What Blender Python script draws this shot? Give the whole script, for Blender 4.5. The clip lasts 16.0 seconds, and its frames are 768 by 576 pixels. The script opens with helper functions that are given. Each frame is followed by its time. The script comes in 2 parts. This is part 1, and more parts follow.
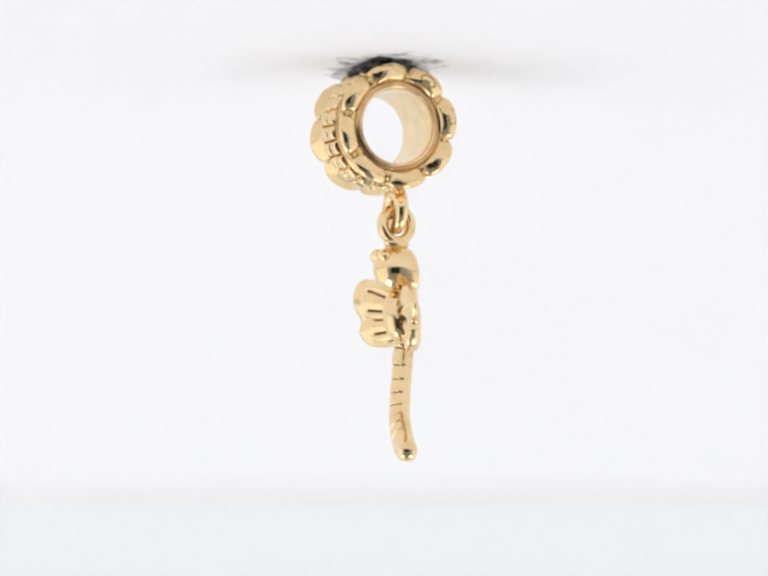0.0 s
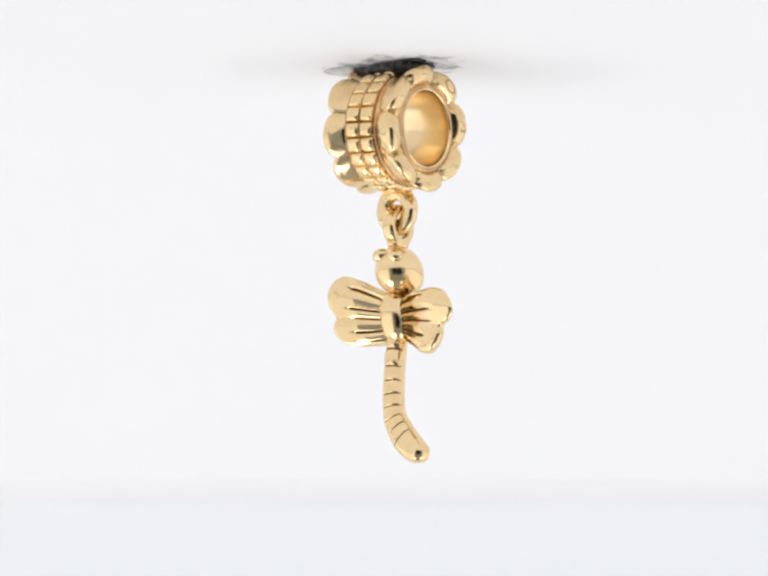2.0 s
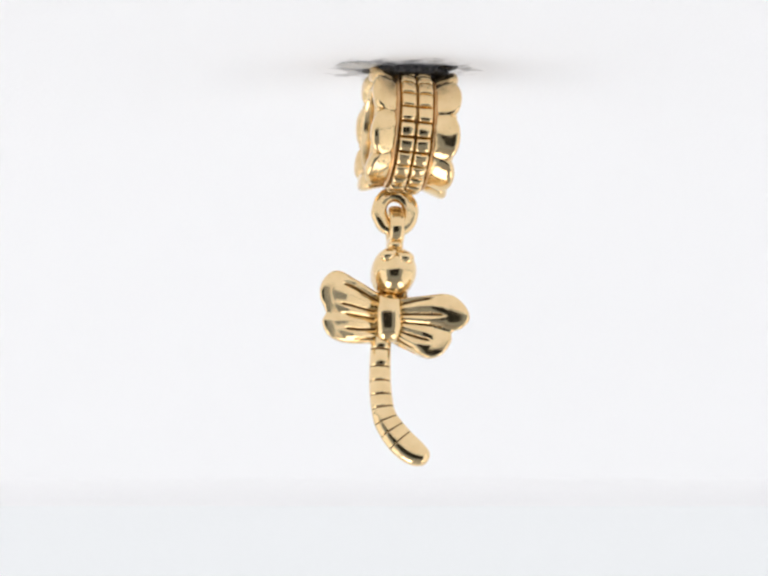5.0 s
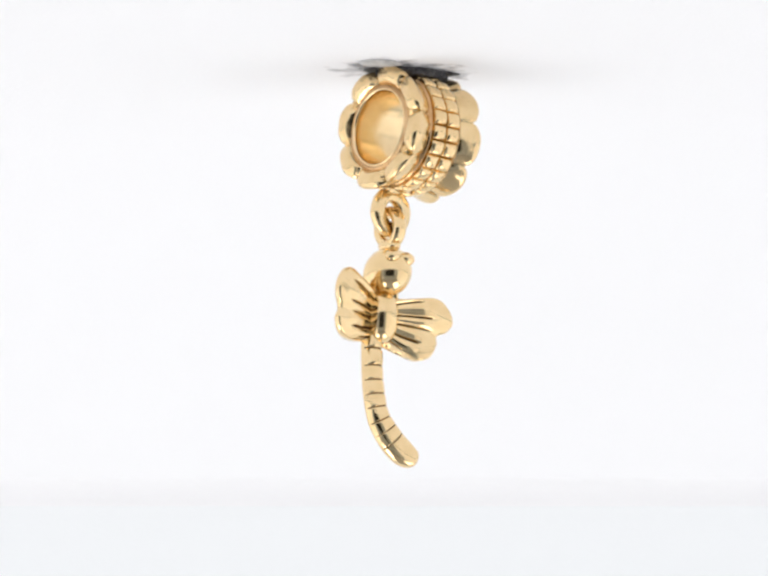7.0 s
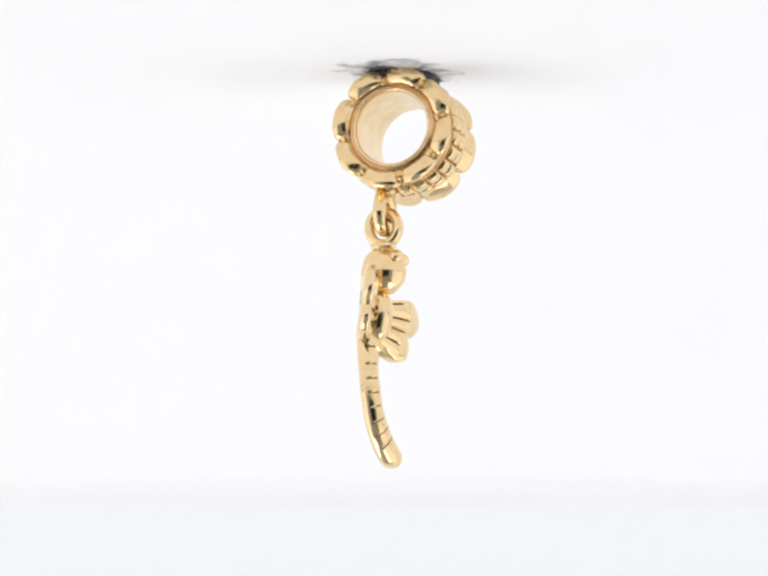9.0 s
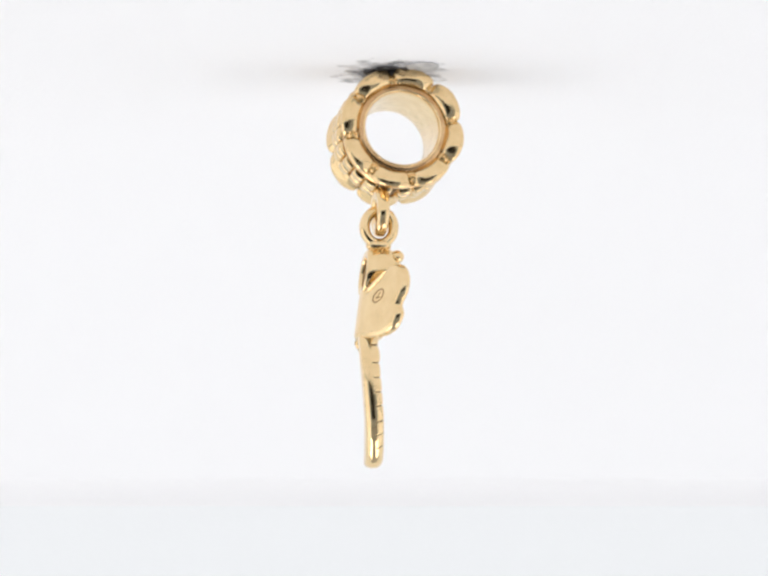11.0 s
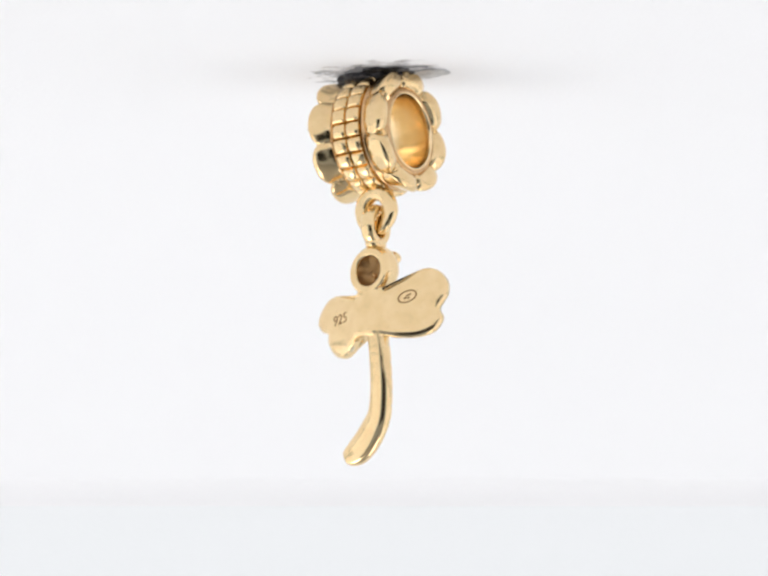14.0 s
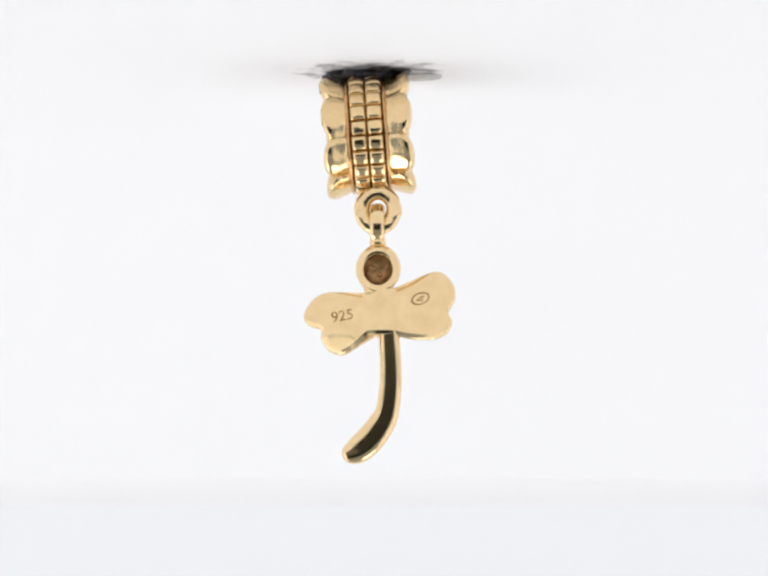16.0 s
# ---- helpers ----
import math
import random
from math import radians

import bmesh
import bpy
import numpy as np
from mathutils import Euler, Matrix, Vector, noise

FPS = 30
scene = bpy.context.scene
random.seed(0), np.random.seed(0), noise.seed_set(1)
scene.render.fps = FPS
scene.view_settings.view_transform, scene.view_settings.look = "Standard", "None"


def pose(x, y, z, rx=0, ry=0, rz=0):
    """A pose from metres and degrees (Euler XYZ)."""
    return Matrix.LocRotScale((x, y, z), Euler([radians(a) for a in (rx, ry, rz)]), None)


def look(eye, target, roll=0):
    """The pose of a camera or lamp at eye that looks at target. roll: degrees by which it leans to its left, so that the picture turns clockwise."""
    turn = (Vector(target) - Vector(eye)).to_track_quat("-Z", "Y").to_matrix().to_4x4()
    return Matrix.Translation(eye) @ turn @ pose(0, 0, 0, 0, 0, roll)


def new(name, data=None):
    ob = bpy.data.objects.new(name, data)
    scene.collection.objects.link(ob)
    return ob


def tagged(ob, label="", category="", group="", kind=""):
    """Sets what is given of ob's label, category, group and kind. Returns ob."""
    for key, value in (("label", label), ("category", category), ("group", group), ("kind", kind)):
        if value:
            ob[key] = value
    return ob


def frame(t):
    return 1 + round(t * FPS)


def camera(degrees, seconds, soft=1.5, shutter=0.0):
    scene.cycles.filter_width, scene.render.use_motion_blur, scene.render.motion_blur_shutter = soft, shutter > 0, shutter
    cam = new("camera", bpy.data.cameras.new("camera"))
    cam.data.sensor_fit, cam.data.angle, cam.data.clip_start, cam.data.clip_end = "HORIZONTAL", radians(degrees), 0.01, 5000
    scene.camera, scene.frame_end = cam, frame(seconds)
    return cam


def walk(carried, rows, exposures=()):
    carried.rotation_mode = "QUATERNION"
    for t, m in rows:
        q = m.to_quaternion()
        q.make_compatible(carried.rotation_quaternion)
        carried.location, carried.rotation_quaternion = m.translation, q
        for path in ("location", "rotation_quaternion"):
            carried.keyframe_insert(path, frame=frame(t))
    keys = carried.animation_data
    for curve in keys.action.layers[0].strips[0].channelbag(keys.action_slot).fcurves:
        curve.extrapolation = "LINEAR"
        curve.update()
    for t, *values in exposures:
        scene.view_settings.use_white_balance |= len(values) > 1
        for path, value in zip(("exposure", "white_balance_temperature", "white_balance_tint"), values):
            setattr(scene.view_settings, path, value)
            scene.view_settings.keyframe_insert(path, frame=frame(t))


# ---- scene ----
U = 3e-5                      # one design unit of the charm, 0.03 mm
PIVOT = Vector((0, 0, 1.2))   # a point on the turning axis, level with the wings
DIST, TILT = 10000 * U, 8.7   # the camera's distance and how steeply it looks up
TURN0, RATE = -68.0, 15.4     # the charm's heading at the start, degrees, and degrees a second
SECONDS = 16.0

cam = camera(2 * math.degrees(math.atan(784 / 10000)), SECONDS, soft=2.6)
aim = PIVOT + Vector((-6 * U, 0, 0))
eye = aim - DIST * Vector((0, math.cos(radians(TILT)), math.sin(radians(TILT))))
walk(cam, [(0, look(eye, aim)), (SECONDS, look(eye, aim))],
     exposures=[(0, 0.0), (4.2, 0.0), (6.5, 0.0), (7.0, 0.07), (7.5, 0.08), (9.2, 0.08), (11.4, 0.02), (16, 0.02)])

# ---- light: a light tent, its fabric lit from outside ----
world = bpy.data.worlds.new("world")
scene.world = world
world.use_nodes = True
world.node_tree.nodes["Background"].inputs[0].default_value = (0.9, 0.95, 1.0, 1)
world.node_tree.nodes["Background"].inputs[1].default_value = 0.05
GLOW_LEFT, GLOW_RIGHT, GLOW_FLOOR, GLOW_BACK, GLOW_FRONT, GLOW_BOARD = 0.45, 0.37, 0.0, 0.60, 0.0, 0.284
PANEL_LEFT, PANEL_RIGHT = 2.95, 1.95


# ---- materials ----
def nodes_of(name):
    m = bpy.data.materials.new(name)
    m.use_nodes = True
    n, l = m.node_tree.nodes, m.node_tree.links
    return m, n, l, n["Principled BSDF"]


def noise_node(n, l, scale, detail=4, coords="Object"):
    tc = n.new("ShaderNodeTexCoord")
    t = n.new("ShaderNodeTexNoise")
    t.inputs["Scale"].default_value, t.inputs["Detail"].default_value = scale, detail
    l.new(tc.outputs[coords], t.inputs["Vector"])
    return t


def ramp(n, l, src, stops):
    r = n.new("ShaderNodeValToRGB")
    r.color_ramp.elements[0].position, r.color_ramp.elements[0].color = stops[0][0], (*stops[0][1], 1)
    r.color_ramp.elements[1].position, r.color_ramp.elements[1].color = stops[-1][0], (*stops[-1][1], 1)
    for p, c in stops[1:-1]:
        r.color_ramp.elements.new(p).color = (*c, 1)
    l.new(src, r.inputs[0])
    return r


def bump(n, l, src, bsdf, strength, distance):
    b = n.new("ShaderNodeBump")
    b.inputs["Strength"].default_value, b.inputs["Distance"].default_value = strength, distance
    l.new(src, b.inputs["Height"])
    l.new(b.outputs[0], bsdf.inputs["Normal"])


def gold_material(name, dark, light, rough, spread, strength):
    m, n, l, b = nodes_of(name)
    b.inputs["Metallic"].default_value = 1
    fine = noise_node(n, l, 9000, 5)
    wide = noise_node(n, l, 1100, 4)
    c = ramp(n, l, wide.outputs["Fac"], [(0.27, tuple(0.95 * v for v in dark)), (0.4, dark), (0.7, light)])
    l.new(c.outputs[0], b.inputs["Base Color"])
    r = n.new("ShaderNodeMapRange")
    r.inputs["To Min"].default_value, r.inputs["To Max"].default_value = rough - spread, rough + spread
    l.new(fine.outputs["Fac"], r.inputs["Value"])
    l.new(r.outputs[0], b.inputs["Roughness"])
    both = n.new("ShaderNodeMath")
    both.operation = "MULTIPLY_ADD"
    both.inputs[1].default_value = 0.16
    l.new(fine.outputs["Fac"], both.inputs[0])
    l.new(wide.outputs["Fac"], both.inputs[2])
    bump(n, l, both.outputs[0], b, strength, 2e-5)
    return m


GOLD = gold_material("polished_gold", (0.87, 0.645, 0.35), (0.91, 0.70, 0.405), 0.125, 0.045, 0.7)
GOLD_PITTED = gold_material("finely_pitted_gold", (0.83, 0.605, 0.32), (0.90, 0.69, 0.395), 0.14, 0.07, 1.0)
GOLD_SATIN = gold_material("satin_gold", (0.88, 0.67, 0.385), (0.93, 0.735, 0.45), 0.21, 0.07, 0.6)
# a darker, redder gold, mainly for the bead's core
GOLD_DEEP = gold_material("coppery_deep_gold", (0.60, 0.355, 0.165), (0.79, 0.54, 0.29), 0.22, 0.08, 0.8)
GOLD_CUT = gold_material("dark_cut_gold", (0.13, 0.07, 0.03), (0.32, 0.18, 0.075), 0.42, 0.12, 1.0)
GOLD_OLD = gold_material("tarnished_gold", (0.34, 0.19, 0.08), (0.55, 0.34, 0.15), 0.45, 0.12, 1.0)


def fabric(name, colour, glow, tint=(1, 1, 1)):
    m, n, l, b = nodes_of(name)
    t = noise_node(n, l, 14, 5)
    c = ramp(n, l, t.outputs["Fac"], [(0.25, tuple(0.985 * v for v in colour)), (0.75, colour)])
    l.new(c.outputs[0], b.inputs["Base Color"])
    b.inputs["Roughness"].default_value = 0.9
    b.inputs["Specular IOR Level"].default_value = 0.1
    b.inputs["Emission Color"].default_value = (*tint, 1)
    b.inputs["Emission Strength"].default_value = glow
    weave = noise_node(n, l, 2500, 2)
    bump(n, l, weave.outputs["Fac"], b, 0.15, 2e-4)
    return m


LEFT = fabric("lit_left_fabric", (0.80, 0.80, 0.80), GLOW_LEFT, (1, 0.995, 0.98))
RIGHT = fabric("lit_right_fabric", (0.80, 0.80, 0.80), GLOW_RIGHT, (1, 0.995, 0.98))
FLOOR = fabric("floor_fabric", (0.45, 0.45, 0.45), GLOW_FLOOR, (1, 1, 1))
PANEL_A = fabric("lit_panel_left", (0.8, 0.8, 0.8), PANEL_LEFT, (1, 0.99, 0.97))
PANEL_B = fabric("lit_panel_right", (0.8, 0.8, 0.8), PANEL_RIGHT, (1, 0.99, 0.97))
# glow added to the backdrop sets most of its cool tone
BACK = fabric("glowing_back_fabric", (0.345, 0.35, 0.36), GLOW_BACK, (0.962, 0.982, 1))
FRONT = fabric("front_fabric", (0.34, 0.37, 0.41), GLOW_FRONT)
# glow added to the board whitens it and thins the shadows on it
PLATE = fabric("glowing_white_board", (0.68, 0.68, 0.695), GLOW_BOARD, (0.998, 0.983, 0.995))


def plain(name, dark, light, rough, scale, strength=0.3, distance=1e-4):
    m, n, l, b = nodes_of(name)
    t = noise_node(n, l, scale, 6)
    c = ramp(n, l, t.outputs["Fac"], [(0.3, dark), (0.7, light)])
    l.new(c.outputs[0], b.inputs["Base Color"])
    b.inputs["Roughness"].default_value = rough
    bump(n, l, t.outputs["Fac"], b, strength, distance)
    return m


VELVET = plain("black_velvet", (0.004, 0.004, 0.004), (0.010, 0.010, 0.010), 0.95, 300)
PUTTY = plain("dark_grey_putty", (0.008, 0.008, 0.010), (0.13, 0.13, 0.14), 0.6, 2600, 1.0, 1.5e-4)


# a thin grey film, denser towards the middle, ragged at its edge
def film_material():
    m, n, l, b = nodes_of("grey_film")
    tc = n.new("ShaderNodeTexCoord")
    b.inputs["Base Color"].default_value = (0.20, 0.20, 0.215, 1)
    b.inputs["Roughness"].default_value = 0.7
    g = n.new("ShaderNodeTexGradient")
    g.gradient_type = "SPHERICAL"
    mp = n.new("ShaderNodeMapping")
    mp.inputs["Scale"].default_value = (1 / (190 * U), 1 / (150 * U), 1)
    l.new(tc.outputs["Object"], mp.inputs[0])
    l.new(mp.outputs[0], g.inputs[0])
    t = noise_node(n, l, 700, 7)
    mul = n.new("ShaderNodeMath")
    mul.operation = "MULTIPLY_ADD"
    mul.inputs[1].default_value = 1.3
    l.new(t.outputs["Fac"], mul.inputs[0])
    l.new(g.outputs["Fac"], mul.inputs[2])
    cut = n.new("ShaderNodeMapRange")
    cut.inputs["From Min"].default_value, cut.inputs["From Max"].default_value = 0.88, 1.30
    cut.inputs["To Max"].default_value = 0.72
    l.new(mul.outputs[0], cut.inputs["Value"])
    l.new(cut.outputs[0], b.inputs["Alpha"])
    return m


GREY_FILM = film_material()


# ---- mesh helpers ----
def smooth_mesh(name, verts, faces, material, smooth=True):
    me = bpy.data.meshes.new(name)
    me.from_pydata([tuple(v) for v in verts], [], faces)
    me.materials.append(material)
    if smooth:
        me.shade_smooth()
    bm = bmesh.new()
    bm.from_mesh(me)
    bmesh.ops.remove_doubles(bm, verts=bm.verts, dist=1e-8)
    bmesh.ops.recalc_face_normals(bm, faces=bm.faces)
    bm.to_mesh(me)
    bm.free()
    return me


def part(name, me, parent, label="", m=None):
    ob = new(name, me)
    ob.parent = parent
    if m is not None:
        ob.matrix_basis = m
    return tagged(ob, label)


def grid(rows, close_u=False, close_v=False, caps=False):
    """Vertices and faces of a sheet given as rows of points."""
    a, b = len(rows), len(rows[0])
    verts = [Vector(p) * U for r in rows for p in r]
    faces = []
    for i in range(a if close_u else a - 1):
        for j in range(b if close_v else b - 1):
            i2, j2 = (i + 1) % a, (j + 1) % b
            faces.append((i * b + j, i2 * b + j, i2 * b + j2, i * b + j2))
    if caps:
        faces.append(tuple(range(b)))
        faces.append(tuple((a - 1) * b + j for j in range(b)))
    return verts, faces


def spline(points, t):
    """Catmull-Rom through the points, t from 0 to 1."""
    k = t * (len(points) - 1)
    i = min(int(k), len(points) - 2)
    f = k - i
    p = [np.array(points[max(0, min(len(points) - 1, i + d))], float) for d in (-1, 0, 1, 2)]
    return 0.5 * (2 * p[1] + (p[2] - p[0]) * f + (2 * p[0] - 5 * p[1] + 4 * p[2] - p[3]) * f ** 2
                  + (3 * p[1] - p[0] - 3 * p[2] + p[3]) * f ** 3)


def groove(d, width):
    return math.exp(-(d / width) ** 2)


def box(name, material, size, at, bevel=0.002):
    bm = bmesh.new()
    bmesh.ops.create_cube(bm, size=1, matrix=Matrix.Translation(at) @ Matrix.Diagonal((*size, 1)))
    bmesh.ops.bevel(bm, geom=bm.edges[:], offset=bevel, segments=2, affect="EDGES")
    me = bpy.data.meshes.new(name)
    bm.to_mesh(me)
    bm.free()
    me.materials.append(material)
    return new(name, me)


# ---- the tent ----
PZ = PIVOT.z
PLATE_Z = PZ + 453 * U
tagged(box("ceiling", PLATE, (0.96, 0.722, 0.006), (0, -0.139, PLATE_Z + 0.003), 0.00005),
       "matte white board overhead, with added glow, from which the charm hangs", "board", kind="structure")


def back_sheet():
    """A hanging sheet; the white board runs down into it in a small cove."""
    r, y0, thick, n = 0.0036, 0.222, 0.004, 32
    prof = [(y0 + r * math.sin(a), PLATE_Z - r + r * math.cos(a)) for a in (math.pi / 2 * i / n for i in range(n + 1))]
    prof.append((y0 + r, PZ - 0.5))
    outer = [(y0 + r + thick, PZ - 0.5), (y0 + r + thick, PLATE_Z + thick), (y0, PLATE_Z + thick)]
    rows = [[(x / U, y / U, z / U) for y, z in prof + outer] for x in (-0.48, 0.48)]
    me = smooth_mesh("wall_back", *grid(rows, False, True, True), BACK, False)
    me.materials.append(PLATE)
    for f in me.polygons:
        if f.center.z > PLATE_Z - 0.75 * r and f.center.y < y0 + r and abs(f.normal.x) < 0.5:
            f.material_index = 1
    return new("wall_back", me)


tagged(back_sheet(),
       "cool white backdrop fabric with added glow", "backdrop", kind="structure")
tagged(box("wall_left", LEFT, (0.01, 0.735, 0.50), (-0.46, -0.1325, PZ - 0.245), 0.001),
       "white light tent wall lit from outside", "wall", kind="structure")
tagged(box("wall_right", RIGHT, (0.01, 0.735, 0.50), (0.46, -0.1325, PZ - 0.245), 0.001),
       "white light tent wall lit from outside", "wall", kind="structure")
tagged(box("floor", FLOOR, (0.96, 0.74, 0.01), (0, -0.13, PZ - 0.505), 0.001),
       "grey fabric floor of the light tent", "floor", kind="structure")
tagged(box("wall_front", FRONT, (0.96, 0.01, 0.50), (0, -0.495, PZ - 0.245), 0.001),
       "grey light tent wall behind the camera", "wall", kind="structure")
# two unseen softboxes, added to light the board and put highlights on the gold
tagged(box("light_panel_1", PANEL_A, (0.22, 0.32, 0.03), (-0.28, -0.06, PZ - 0.485), 0.004),
       "unseen flat white softbox added on the floor to light the board", "softbox", kind="structure")
tagged(box("light_panel_2", PANEL_B, (0.22, 0.32, 0.03), (0.28, -0.06, PZ - 0.485), 0.004),
       "unseen flat white softbox added on the floor to light the board", "softbox", kind="structure")
# unseen black panel, added as the dark camera opening that the gold mirrors
tagged(box("trim", VELVET, (0.36, 0.01, 0.23), (0, -0.40, PZ - 0.10), 0.001),
       "unseen black velvet panel standing for the dark opening round the camera", "curtain", kind="structure")


# ---- the charm ----
def bead_core():
    prof = []          # along the axis and out from it, round the section
    for x, r in ((-79, 80), (79, 80), (82, 81), (82, 83), (82, 86), (79, 92), (62, 100),
                 (52, 106), (46, 112), (42, 114), (39, 117.5), (37.2, 118.5), (35.6, 117), (34.5, 110), (30, 108), (0, 108)):
        prof.append((x, r))
    prof += [(-x, r) for x, r in reversed(prof[2:-1])]
    n = 96
    rows = [[(x, -r * math.cos(a), r * math.sin(a)) for x, r in prof] for a in (2 * math.pi * i / n for i in range(n))]
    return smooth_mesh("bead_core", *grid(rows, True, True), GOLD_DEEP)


def dented(me, seed, size, deep):
    """Hand-finished unevenness: slow waves over a cast piece."""
    me = me.copy()
    shift = Vector((seed * 7.3, seed * 3.1, seed))
    for v in me.vertices:
        v.co += v.normal * noise.fractal(v.co / (size * U) + shift, 1.0, 2.0, 2) * deep * U
    return me


def petal_mesh():
    half = math.pi / 8
    path = [(36, 104), (37.2, 112), (44, 117.5), (56, 122), (69, 126.5), (79, 129.5), (86.5, 128), (91, 121), (91.5, 111), (90, 101), (85.5, 95), (78, 90)]
    rows = []
    for i in range(29):
        v = i / 28
        x, r = spline(path, v)
        row = []
        for j in range(21):
            u = -1 + j / 10
            k = max(0.0, 1 - abs(u) ** 2.1) ** 0.58
            rr = 86 + (r - 86) * (0.78 + 0.22 * k) if r > 86 else r
            xx = 38 + (x - 38) * (0.66 + 0.34 * k)
            # a shallow flat on the end face, edged by a fine line
            if v > 0.62:
                rr -= 2.2 * groove(abs(u) - 0.62, 0.09) * (1 - abs(v - 0.78) / 0.2 if abs(v - 0.78) < 0.2 else 0)
            a = u * half * 0.985
            row.append((xx, -rr * math.cos(a), rr * math.sin(a)))
        rows.append(row)
    return smooth_mesh("petal", *grid(rows), GOLD_PITTED)


def joint_mesh():
    """A small ribbed block that fills the valley between two petals on the end face."""
    rows = []
    for i in range(13):
        r = 91 + 27 * i / 12
        x = 85.5 - 1.5 * (i / 12) - 26 * (i / 12) ** 7 - 6 * (1 - i / 12) ** 8
        rows.append([(x - 1.5 * (1 - math.cos(2 * math.pi * 3 * u)) - 9 * abs(2 * u - 1) ** 8, -r, (u - 0.5) * 15)
                     for u in (k / 24 for k in range(25))])
    return smooth_mesh("joint", *grid(rows), GOLD)


def tile_mesh():
    half, w = radians(7.5) * 0.90, 15.8
    half_edge = [(0.36, 1.05), (0.66, 0.99), (0.86, 0.88), (0.96, 0.6), (1, 0)]
    edge = [(-q, h) for q, h in reversed(half_edge)] + [(0, 1.07)] + half_edge
    rows = [[(q * w, -(112 + 13.5 * hu * hs), 125 * math.tan(half) * u) for q, hs in edge] for u, hu in edge]
    return smooth_mesh("tile", *grid(rows), GOLD_PITTED)


def torus(name, major_a, major_b, tube_n, tube_w, plane, material=GOLD, flat=2.0):
    """A ring of a rounded section: tube_n in its plane, tube_w across it."""
    rows = []
    for i in range(56):
        a = 2 * math.pi * i / 56
        c, s = math.cos(a), math.sin(a)
        row = []
        for j in range(20):
            b = 2 * math.pi * j / 20
            cb, sb = math.cos(b), math.sin(b)
            pn = math.copysign(abs(cb) ** (2 / flat), cb) * tube_n
            pw = math.copysign(abs(sb) ** (2 / flat), sb) * tube_w
            e, f = (major_a + pn) * c, (major_b + pn) * s
            row.append((e, pw, f) if plane == "xz" else (pw, e, f))
        rows.append(row)
    return smooth_mesh(name, *grid(rows, True, True), material)


def back_at(x, z):
    """Depth of the dragonfly's smooth back; the low lobe of one wing bends forward."""
    d = math.hypot(x - 12, 34) - 34
    low, bend = max(0.0, -66 - z), min(1.0, max(0.0, (x - 15) / 65))
    return 46.5 - 0.13 * (z - 42) - d * (0.435 if x < 12 else 0.465) - 0.0026 * low ** 2 * bend * bend * (3 - 2 * bend)


def dark_cuts(me, dull):
    """Darker, rougher gold in the cuts of a piece."""
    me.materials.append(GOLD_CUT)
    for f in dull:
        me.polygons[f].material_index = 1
    return me


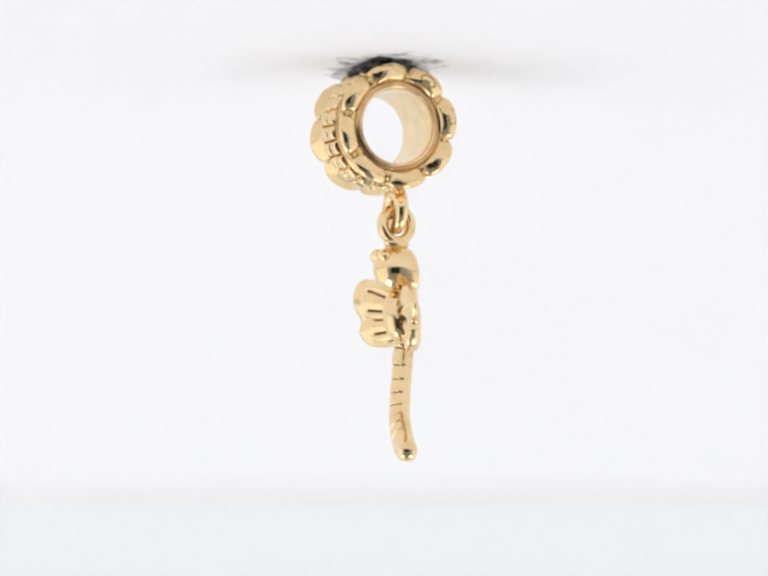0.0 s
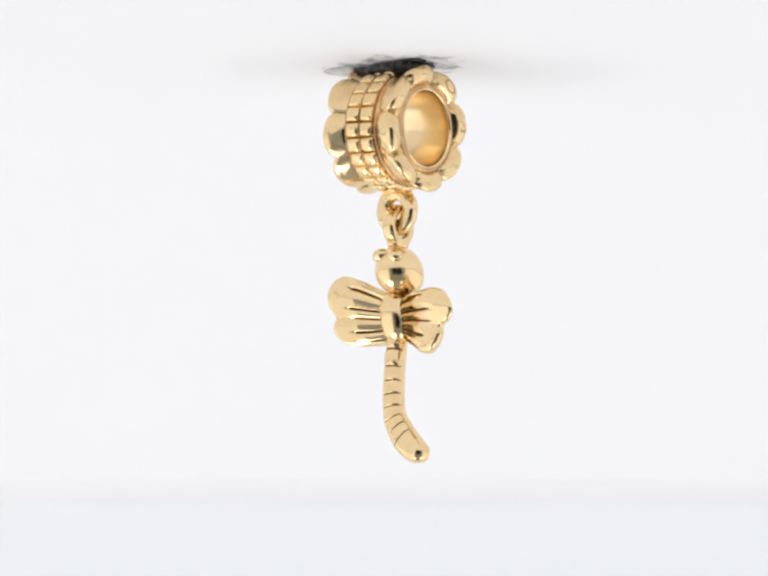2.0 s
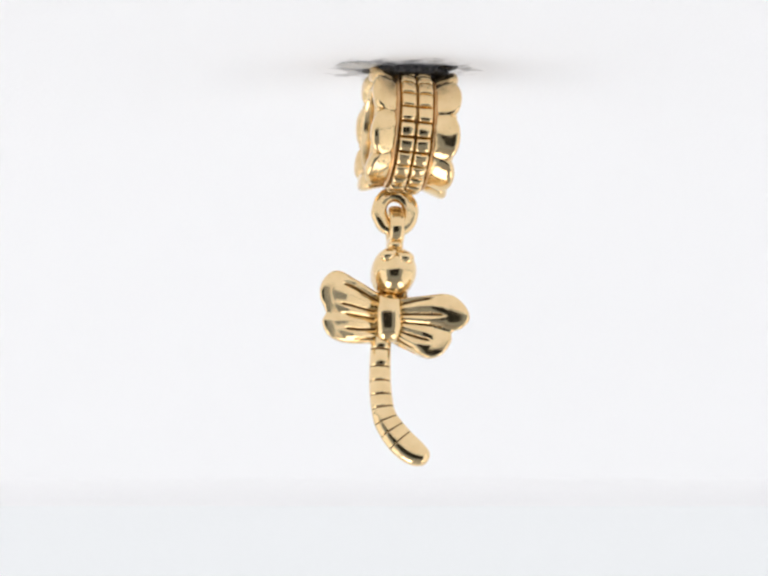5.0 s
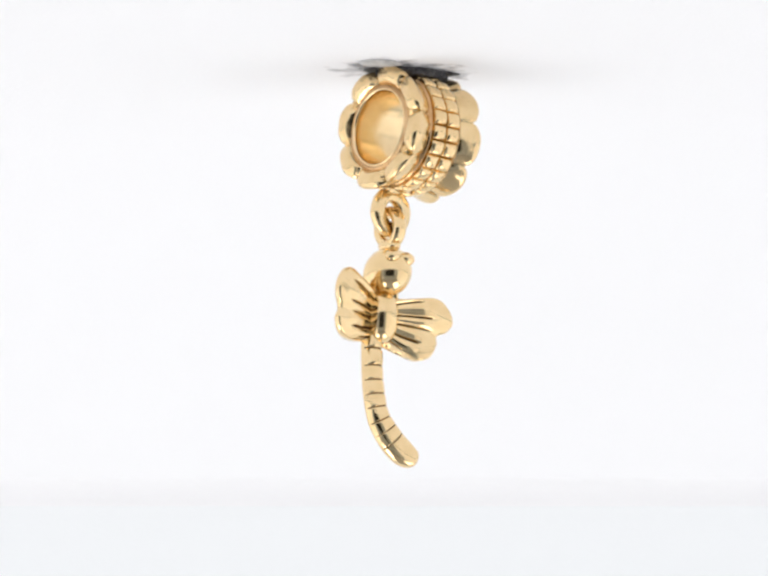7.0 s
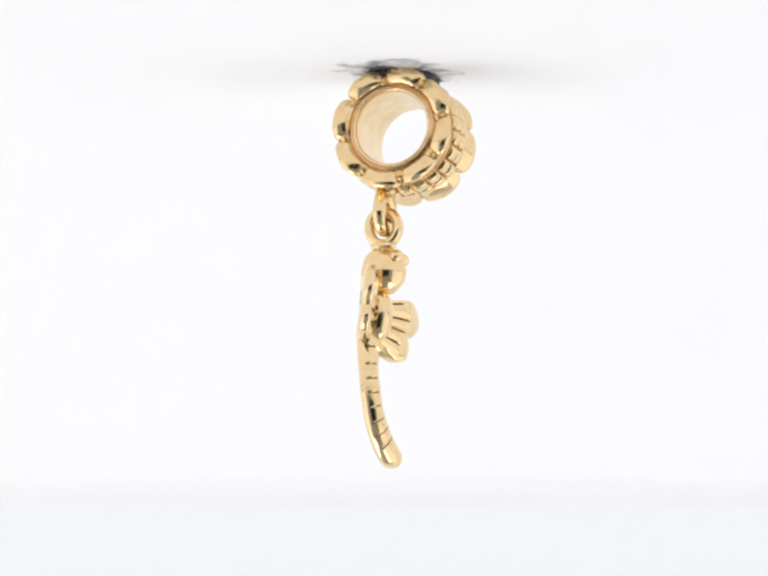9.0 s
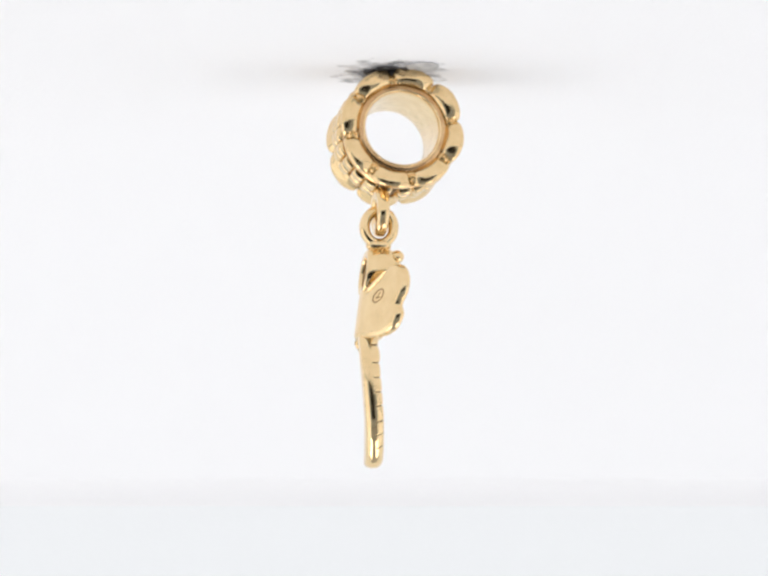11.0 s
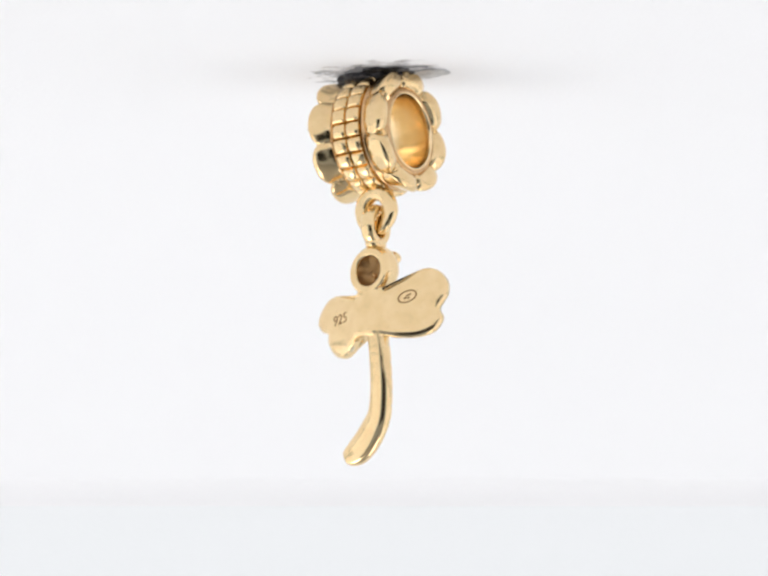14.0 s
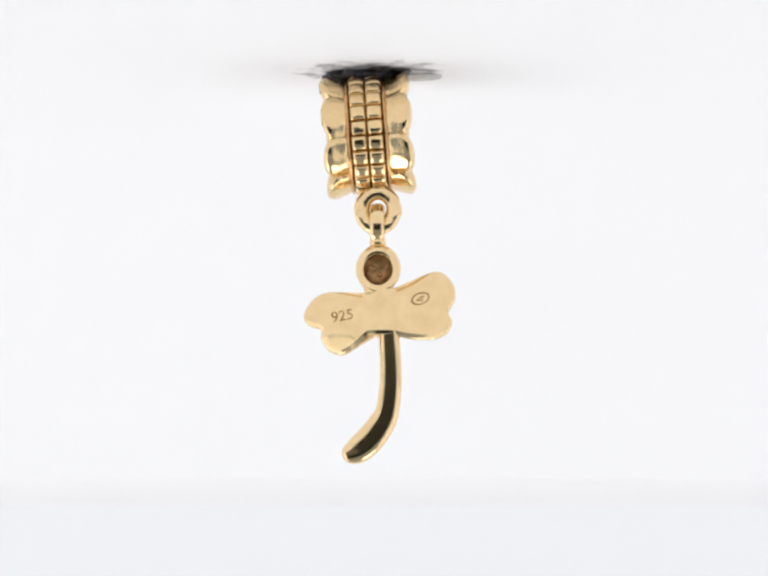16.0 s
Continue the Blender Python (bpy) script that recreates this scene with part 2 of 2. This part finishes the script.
def wing_mesh(name, root_top, root_bottom, outline, cuts, notch, edge, high, round_off, flat_end, fade):
    """A bulged two-lobed wing with a flat back. cuts: places of the furrows across it and how far out they run."""
    ns, nt = 49, 241
    front, rear, dull = [], [], set()
    stops = [0.0] + [c for c, _ in cuts] + [1.0]
    rim = [spline(outline, k / 260) + np.array((4, 0)) for k in range(261)]
    rim = np.array(rim + [np.array(root_bottom) * (1 - k / 20) + rim[-1] * k / 20 for k in range(21)])
    for i in range(ns):
        q = i / (ns - 1)
        fr, rr = [], []
        for j in range(nt):
            t = j / (nt - 1)
            root = np.array(root_top) * (1 - t) + np.array(root_bottom) * t
            x, z = root * (1 - q) + (spline(outline, t) + np.array((4, 0))) * q
            e = max(0.0, 1 - (2 * abs(t - 0.5)) ** 5) ** 0.5 * max(0.0, 1 - q ** round_off) ** 0.5
            lobe = 1 - 0.26 * groove(t - notch, 0.07) * min(1, q * 1.6)
            h = (edge + high * e * lobe * (0.72 + 0.28 * math.sin(math.pi * min(1, q * 1.1))))
            u = t + 0.02 * q + 0.03 * math.sin(math.pi * min(1, q / 0.8)) * (1 - 2 * t)
            k = max(m for m in range(len(stops) - 1) if stops[m] <= u) if u < 1 else len(stops) - 2
            f = (u - stops[k]) / (stops[k + 1] - stops[k])
            h += 4.4 * math.sin(math.pi * min(1, f)) * min(1, e * 1.5) * min(1, max(0, (fade - q) / 0.2))
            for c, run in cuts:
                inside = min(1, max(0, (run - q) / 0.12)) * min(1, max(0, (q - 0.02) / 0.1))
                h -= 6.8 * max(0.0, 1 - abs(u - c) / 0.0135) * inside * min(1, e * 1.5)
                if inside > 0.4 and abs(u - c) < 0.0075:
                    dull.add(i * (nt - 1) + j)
            h -= flat_end * 0.42 * max(0.0, x - 113)      # the far end of a lobe lies level
            y = back_at(x, z)
            fr.append((x, y - h, z))
            d = np.min(np.hypot(rim[:, 0] - x, rim[:, 1] - z))
            rr.append((x, y - 3.4 * max(0.0, 1 - d / 10) - 4 * max(0.0, 1 - d / 3.5) ** 2, z))
        front.append(fr)
        rear.append(rr)
    va, fa = grid(front)
    vb, fb = grid(rear)
    k = len(va)
    faces = fa + [tuple(q + k for q in reversed(f)) for f in fb]
    ring = [(0, j) for j in range(nt)] + [(i, nt - 1) for i in range(1, ns)] + [(ns - 1, j) for j in range(nt - 2, -1, -1)] \
        + [(i, 0) for i in range(ns - 2, 0, -1)]
    ids = [i * nt + j for i, j in ring]
    for q in range(len(ids)):
        a, b = ids[q], ids[(q + 1) % len(ids)]
        if a < nt and b < nt:
            continue          # the root lies inside the body
        faces.append((a, b, b + k, a + k))
    me = smooth_mesh(name, va + vb, faces, GOLD)
    return dark_cuts(me, dull)


def head_mesh():
    n = 64
    prof = [(-46 * math.cos(a), math.sin(a)) for a in (radians(90) * i / 14 for i in range(15))]
    prof += [(10, 1.0), (20, 1.0), (27, 0.99), (32, 0.96), (34.5, 0.92), (35, 0.88), (34.5, 0.68), (33, 0.645), (29, 0.625)]
    rows = [[(45.5 * r * math.cos(a), y - (0.13 * 50 * r * math.sin(a) if y > 25 else 0), 50 * r * math.sin(a) - 0.2 * max(0, y)) for y, r in prof] for a in (2 * math.pi * i / n for i in range(n))]
    return smooth_mesh("head", *grid(rows, True), GOLD)


def cavity_mesh():
    n = 48
    prof = [(30, 0.64), (26, 0.61), (20, 0.55), (15, 0.44), (12, 0.3), (11, 0.15), (10.5, 0.0)]
    rows = [[(45.5 * r * math.cos(a), y - (0.13 * 50 * r * math.sin(a) if y > 25 else 0), 50 * r * math.sin(a) - 0.2 * max(0, y)) for y, r in prof] for a in (2 * math.pi * i / n for i in range(n))]
    return dented(smooth_mesh("cavity", *grid(rows, True), GOLD_OLD), 80, 11, 4.0)


def neck_mesh():
    rows = []
    for i in range(17):
        z = -4 - 34 * i / 16
        w = 30 + 23 * (i / 16) ** 2.5
        back = [(15 + w * u, back_at(15 + w * u, z) + 0.3 - 1.1 * i / 16 - 3 * (1 - i / 16) ** 2 - 3 * u ** 8, z) for u in (-1 + k / 8 for k in range(17))]
        rows.append(back + [(x, y - 24, z) for x, y, z in reversed(back)])
    return smooth_mesh("neck", *grid(rows, False, True, True), GOLD)


def ellipsoid(name, rx, ry, rz, power=2.0, material=GOLD, nu=40, nv=28):
    rows = []
    e = 2 / power
    for i in range(nu):
        a = 2 * math.pi * i / nu
        row = []
        for j in range(nv + 1):
            b = -math.pi / 2 + math.pi * j / nv
            cb = abs(math.cos(b)) ** e
            row.append((rx * cb * math.copysign(abs(math.cos(a)) ** e, math.cos(a)),
                        ry * cb * math.copysign(abs(math.sin(a)) ** e, math.sin(a)),
                        rz * math.copysign(abs(math.sin(b)) ** e, math.sin(b))))
        rows.append(row)
    return smooth_mesh(name, *grid(rows, True), material)


TAIL = [(-5, 45, -96), (-8, 40.5, -150), (-8, 35.5, -206), (-1, 30, -259), (16, 26, -291), (38, 22, -318), (62, 18, -337), (89, 15, -349)]


def tail_mesh():
    n = 480
    rows, dull = [], set()
    cuts = [0.08, 0.166, 0.241, 0.314, 0.383, 0.467, 0.564, 0.67]
    stops = [0.0] + cuts + [1.0]
    for i in range(n + 1):
        t = i / n
        c = spline(TAIL, t)
        d = spline(TAIL, min(1, t + 0.01)) - spline(TAIL, max(0, t - 0.01))
        d /= np.linalg.norm(d)
        side = np.cross(d, (0, 1, 0))
        side /= np.linalg.norm(side)
        front = np.cross(side, d)
        if front[1] > 0:
            front = -front
        w = 20.5 + 3 * min(1, t / 0.4) + 5.5 * math.sin(math.pi * min(1, max(0, (t - 0.4) / 0.6)))
        if t > 0.8:
            w *= max(0.0004, 1 - ((t - 0.8) / 0.2) ** 2.3) ** 0.5
        row = []
        for j in range(40):
            a = 2 * math.pi * j / 40
            ca, sa = math.cos(a), math.sin(a)
            p = side * w * math.copysign(abs(ca) ** 0.8, ca)
            deep = 22 * min(1, w / 20)
            if sa > 0:
                g = sum(groove(t - q, 0.004) for q in cuts) * 3.2 * min(1, sa * 2)
                k = max(m for m in range(len(stops) - 1) if stops[m] <= t) if t < 1 else len(stops) - 2
                swell = 2.4 * math.sin(math.pi * min(1, (t - stops[k]) / (stops[k + 1] - stops[k]))) * sa * (t < 0.166)
                p = p + front * (deep * sa ** 0.85 - g + swell)
            else:
                # a flat back with broad rounded edges
                edge = max(0.0, (abs(ca) ** 0.8 - 0.3) / 0.7)
                p = p + front * (-16 * min(1, w / 18) * max(0.0, 1 - edge ** 2.2) ** 0.5)
            row.append(c + p)
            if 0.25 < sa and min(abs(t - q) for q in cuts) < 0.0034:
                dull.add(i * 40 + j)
        rows.append(row)
    return dark_cuts(smooth_mesh("tail", *grid(rows, False, True, True), GOLD), dull)


def stamp(text, size, deep=0.6):
    cu = bpy.data.curves.new("hallmark", "FONT")
    cu.body, cu.size, cu.extrude = text, size * U, deep * U
    cu.align_x, cu.align_y = "CENTER", "CENTER"
    tmp = new("hallmark_text", cu)
    me = bpy.data.meshes.new_from_object(tmp.evaluated_get(bpy.context.evaluated_depsgraph_get()))
    bpy.data.objects.remove(tmp)
    me.materials.clear()
    me.materials.append(GOLD_OLD)
    return me


def on_back(me, x0, z0, lean):
    """Lays a flat mark, drawn in x and y, on the dragonfly's back."""
    c, q = math.cos(radians(lean)), math.sin(radians(lean))
    for v in me.vertices:
        x, y, h = v.co / U
        x, y = c * x - q * y, q * x + c * y
        v.co = Vector((x0 - x, back_at(x0 - x, z0 + y) + h, z0 + y)) * U
    return me


def put(x, y, z, rx=0, ry=0, rz=0):
    return pose(x * U, y * U, z * U, rx, ry, rz)


def dragonfly_charm():
    charm = tagged(new("dragonfly_charm"), "polished yellow gold dragonfly pendant hanging from a flower bead", "charm")
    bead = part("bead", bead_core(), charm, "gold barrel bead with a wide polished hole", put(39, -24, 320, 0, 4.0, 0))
    petal, tile, joint = petal_mesh(), tile_mesh(), joint_mesh()
    for flip in (0, 180):
        for k in range(8):
            a = -12.5 + 45 * k
            part("petal", dented(petal, k + (20 if flip else 1), 36, 1.5), bead, "", pose(0, 0, 0, -a, 0, 0) @ (pose(0, 0, 0, 0, 0, 180) @ pose(0, 0, 0, 180, 0, 0) if flip else pose(0, 0, 0)))
            part("joint", joint, bead, "", pose(0, 0, 0, -a - 22.5, 0, 0) @ (pose(0, 0, 0, 0, 0, 180) @ pose(0, 0, 0, 180, 0, 0) if flip else pose(0, 0, 0)))
    digits = stamp("925", 25, 3)
    part("hallmark", digits, bead, "stamped fineness figures", pose(0, 0, 0, 12.5, 0, 0) @ put(87.5, 112, 0, 90, 0, 90) @ pose(0, 0, 0, 0, 0, -90))
    part("maker_mark", torus("petal_mark", 9, 17, 2.2, 4, "yz", GOLD_OLD), bead, "stamped oval maker's mark", pose(0, 0, 0, 57.5, 0, 0) @ put(88, 112, 0))
    liner = [(-85, 82), (-88, 82.2), (-89.5, 80.5), (-89, 78.5), (-86, 77), (-80, 76), (-72, 75), (0, 75), (72, 75), (80, 76), (86, 77), (89, 78.5), (89.5, 80.5), (88, 82.2), (85, 82)]
    tube = [[(0.93 * x, -r * math.cos(a), r * math.sin(a)) for x, r in liner] for a in (2 * math.pi * i / 96 for i in range(96))]
    part("hole_liner", smooth_mesh("hole_liner", *grid(tube, True), GOLD_SATIN), bead, "satin gold inside of the hole")
    band = [[(x, -r * math.cos(a), r * math.sin(a)) for x, r in ((-33.5, 106), (-33, 113.5), (33, 113.5), (33.5, 106))] for a in (2 * math.pi * i / 72 for i in range(72))]
    part("band", smooth_mesh("band", *grid(band, True), GOLD_CUT), bead, "dark gold band under the tiles")
    rng = random.Random(7)
    tiles = [dented(tile, 40 + i, 9, 1.1) for i in range(6)]
    # twelve rows on one half, eleven on the other, the last joints wider under the putty and the bail
    for k, turn in enumerate([-7 - 15 * i for i in range(-6, 6)] + [178 + 15 * i for i in range(-5, 6)]):
        for x in (-16.9, 16.9):
            set_in = put(x, -124, 0, rng.uniform(-2.5, 2.5), rng.uniform(-1.5, 1.5), rng.uniform(-4, 4)) @ put(0, 124 + rng.uniform(-0.8, 0.8), 0)
            part("tile", tiles[(k + (x > 0)) % 6], bead, "", pose(0, 0, 0, turn, 0, 0) @ set_in)
    part("bail_ring", dented(torus("bail_ring", 32.5, 36, 16, 13, "xz", GOLD, 2.7), 70, 30, 1.6), charm, "thick gold ring soldered under the bead", put(18, 11, 160))
    head = part("head", head_mesh(), charm, "domed gold dragonfly head, hollow behind", put(17, 12, 38))
    part("cavity", cavity_mesh(), head, "rough tarnished hollow")
    part("casting_nub", ellipsoid("casting_nub", 5, 5, 5, 2, GOLD_DEEP, 16, 10), head, "", put(-3, 13, -15))
    part("neck", neck_mesh(), charm, "smooth back of the neck")
    eye_m = ellipsoid("eye", 18, 14, 13.5)
    for x, z in ((-18, 27), (18, 23)):
        part("eye", eye_m, head, "", put(x, -33, z, 0, 14 if x > 0 else -14))
    part("hanging_loop", torus("hanging_loop", 30, 34, 10.5, 15, "yz", GOLD, 2.6), charm, "flattened gold loop", put(19, 13, 128))
    part("loop_base", ellipsoid("loop_base", 17, 26, 12, 2.6), charm, "", put(18, 14, 90))
    part("thorax", ellipsoid("thorax", 31, 32, 51, 2.5), charm, "smooth rounded gold thorax", put(6, 24, -58, 8, -3))
    part("wing", wing_mesh("wing_a", (12, -8), (12, -106),
         [(-26, -12), (-60, 6), (-94, 30), (-120, 29), (-140, 6), (-143, -22), (-132, -45), (-130, -55), (-137, -73), (-124, -98), (-96, -110), (-56, -111), (-22, -106)],
         [(0.15, 0.72), (0.30, 0.76), (0.45, 0.74), (0.57, 0.72), (0.72, 0.72), (0.86, 0.70)], 0.56, 18, 13, 7.5, 0.0, 0.82),
         charm, "gold wing with furrowed veins and a flat back")
    part("wing", wing_mesh("wing_b", (12, -8), (12, -106),
         [(34, -26), (72, -18), (108, -10), (137, -16), (159, -38), (166, -61), (152, -79), (131, -88), (129, -108), (112, -132), (86, -141), (58, -128), (32, -106)],
         [(0.12, 0.60), (0.26, 0.64), (0.42, 0.68), (0.56, 0.80), (0.71, 0.70), (0.85, 0.60)], 0.57, 22, 16, 8, 0.62, 0.74),
         charm, "gold wing with furrowed veins and a flat back")
    part("tail", tail_mesh(), charm, "curved segmented gold tail with a flat back")
    part("hallmark", on_back(stamp("925", 31), 90, -63, 7), charm, "stamped fineness figures")
    oval = torus("maker_mark", 18, 11, 1.6, 1.2, "xz", GOLD_OLD)
    for v in oval.vertices:
        v.co = Vector((v.co.x, v.co.z, -v.co.y))
    for x, y, a in ((-5, -1, 4), (4, 2, 6), (1, -4, 3)):
        bar = ellipsoid("mark_bar", a, 2.2, 1.3, 2.0, GOLD_OLD, 16, 10)
        for v in bar.vertices:
            v.co += Vector((x, y, 0)) * U
        part("mark_bar", on_back(bar, -69, -27, 25), charm)
    part("maker_mark", on_back(oval, -69, -27, 25), charm, "stamped oval maker's mark")
    return charm


def lump(name, rx, ry, rz, material, rough, seed):
    me = ellipsoid(name, rx, ry, rz, 2.6, material, 64, 36)
    for v in me.vertices:
        d = noise.fractal(v.co / (34 * U) + Vector((seed, 0, 0)), 0.8, 2.0, 4)
        v.co *= 1 + rough * d
    return me


charm = dragonfly_charm()
putty = tagged(new("mounting_putty"), "dark grey putty lump between the bead and the white board", "putty")
part("lump", lump("lump", 76, 60, 14, PUTTY, 0.3, 3), putty, "", put(42, -30, 441))
rng = random.Random(4)
for k in range(9):
    a, r = rng.uniform(0, 6.283), rng.uniform(0.7, 1.2)
    crumb = lump("crumb", rng.uniform(12, 30), rng.uniform(10, 24), rng.uniform(2.5, 4.5), PUTTY, 0.35, 10 + k)
    part("crumb", crumb, putty, "", put(40 + 70 * r * math.cos(a), -32 + 54 * r * math.sin(a), 450))
GREY_PUTTY = plain("pale_grey_putty", (0.50, 0.50, 0.51), (0.80, 0.80, 0.80), 0.7, 1500, 0.6, 1e-4)
part("flap", lump("flap", 40, 34, 3.5, GREY_PUTTY, 0.3, 31), putty, "thin pale grey tongue of putty", put(-68, -60, 449.5))
patch = [[(r * 190 * math.cos(a), r * 150 * math.sin(a), 0) for r in (0.02, 0.5, 1.0)] for a in (2 * math.pi * i / 48 for i in range(48))]
part("film", smooth_mesh("film", *grid(patch, True), GREY_FILM), putty, "thin grey film, denser towards the middle", put(27, -14, 452.5))


def motions():
    rows = [(t, Matrix.Translation(PIVOT) @ pose(0, 0, 0, 0, 0, TURN0 + RATE * t)) for t in range(17)]
    walk(charm, rows)
    walk(putty, rows)


motions()
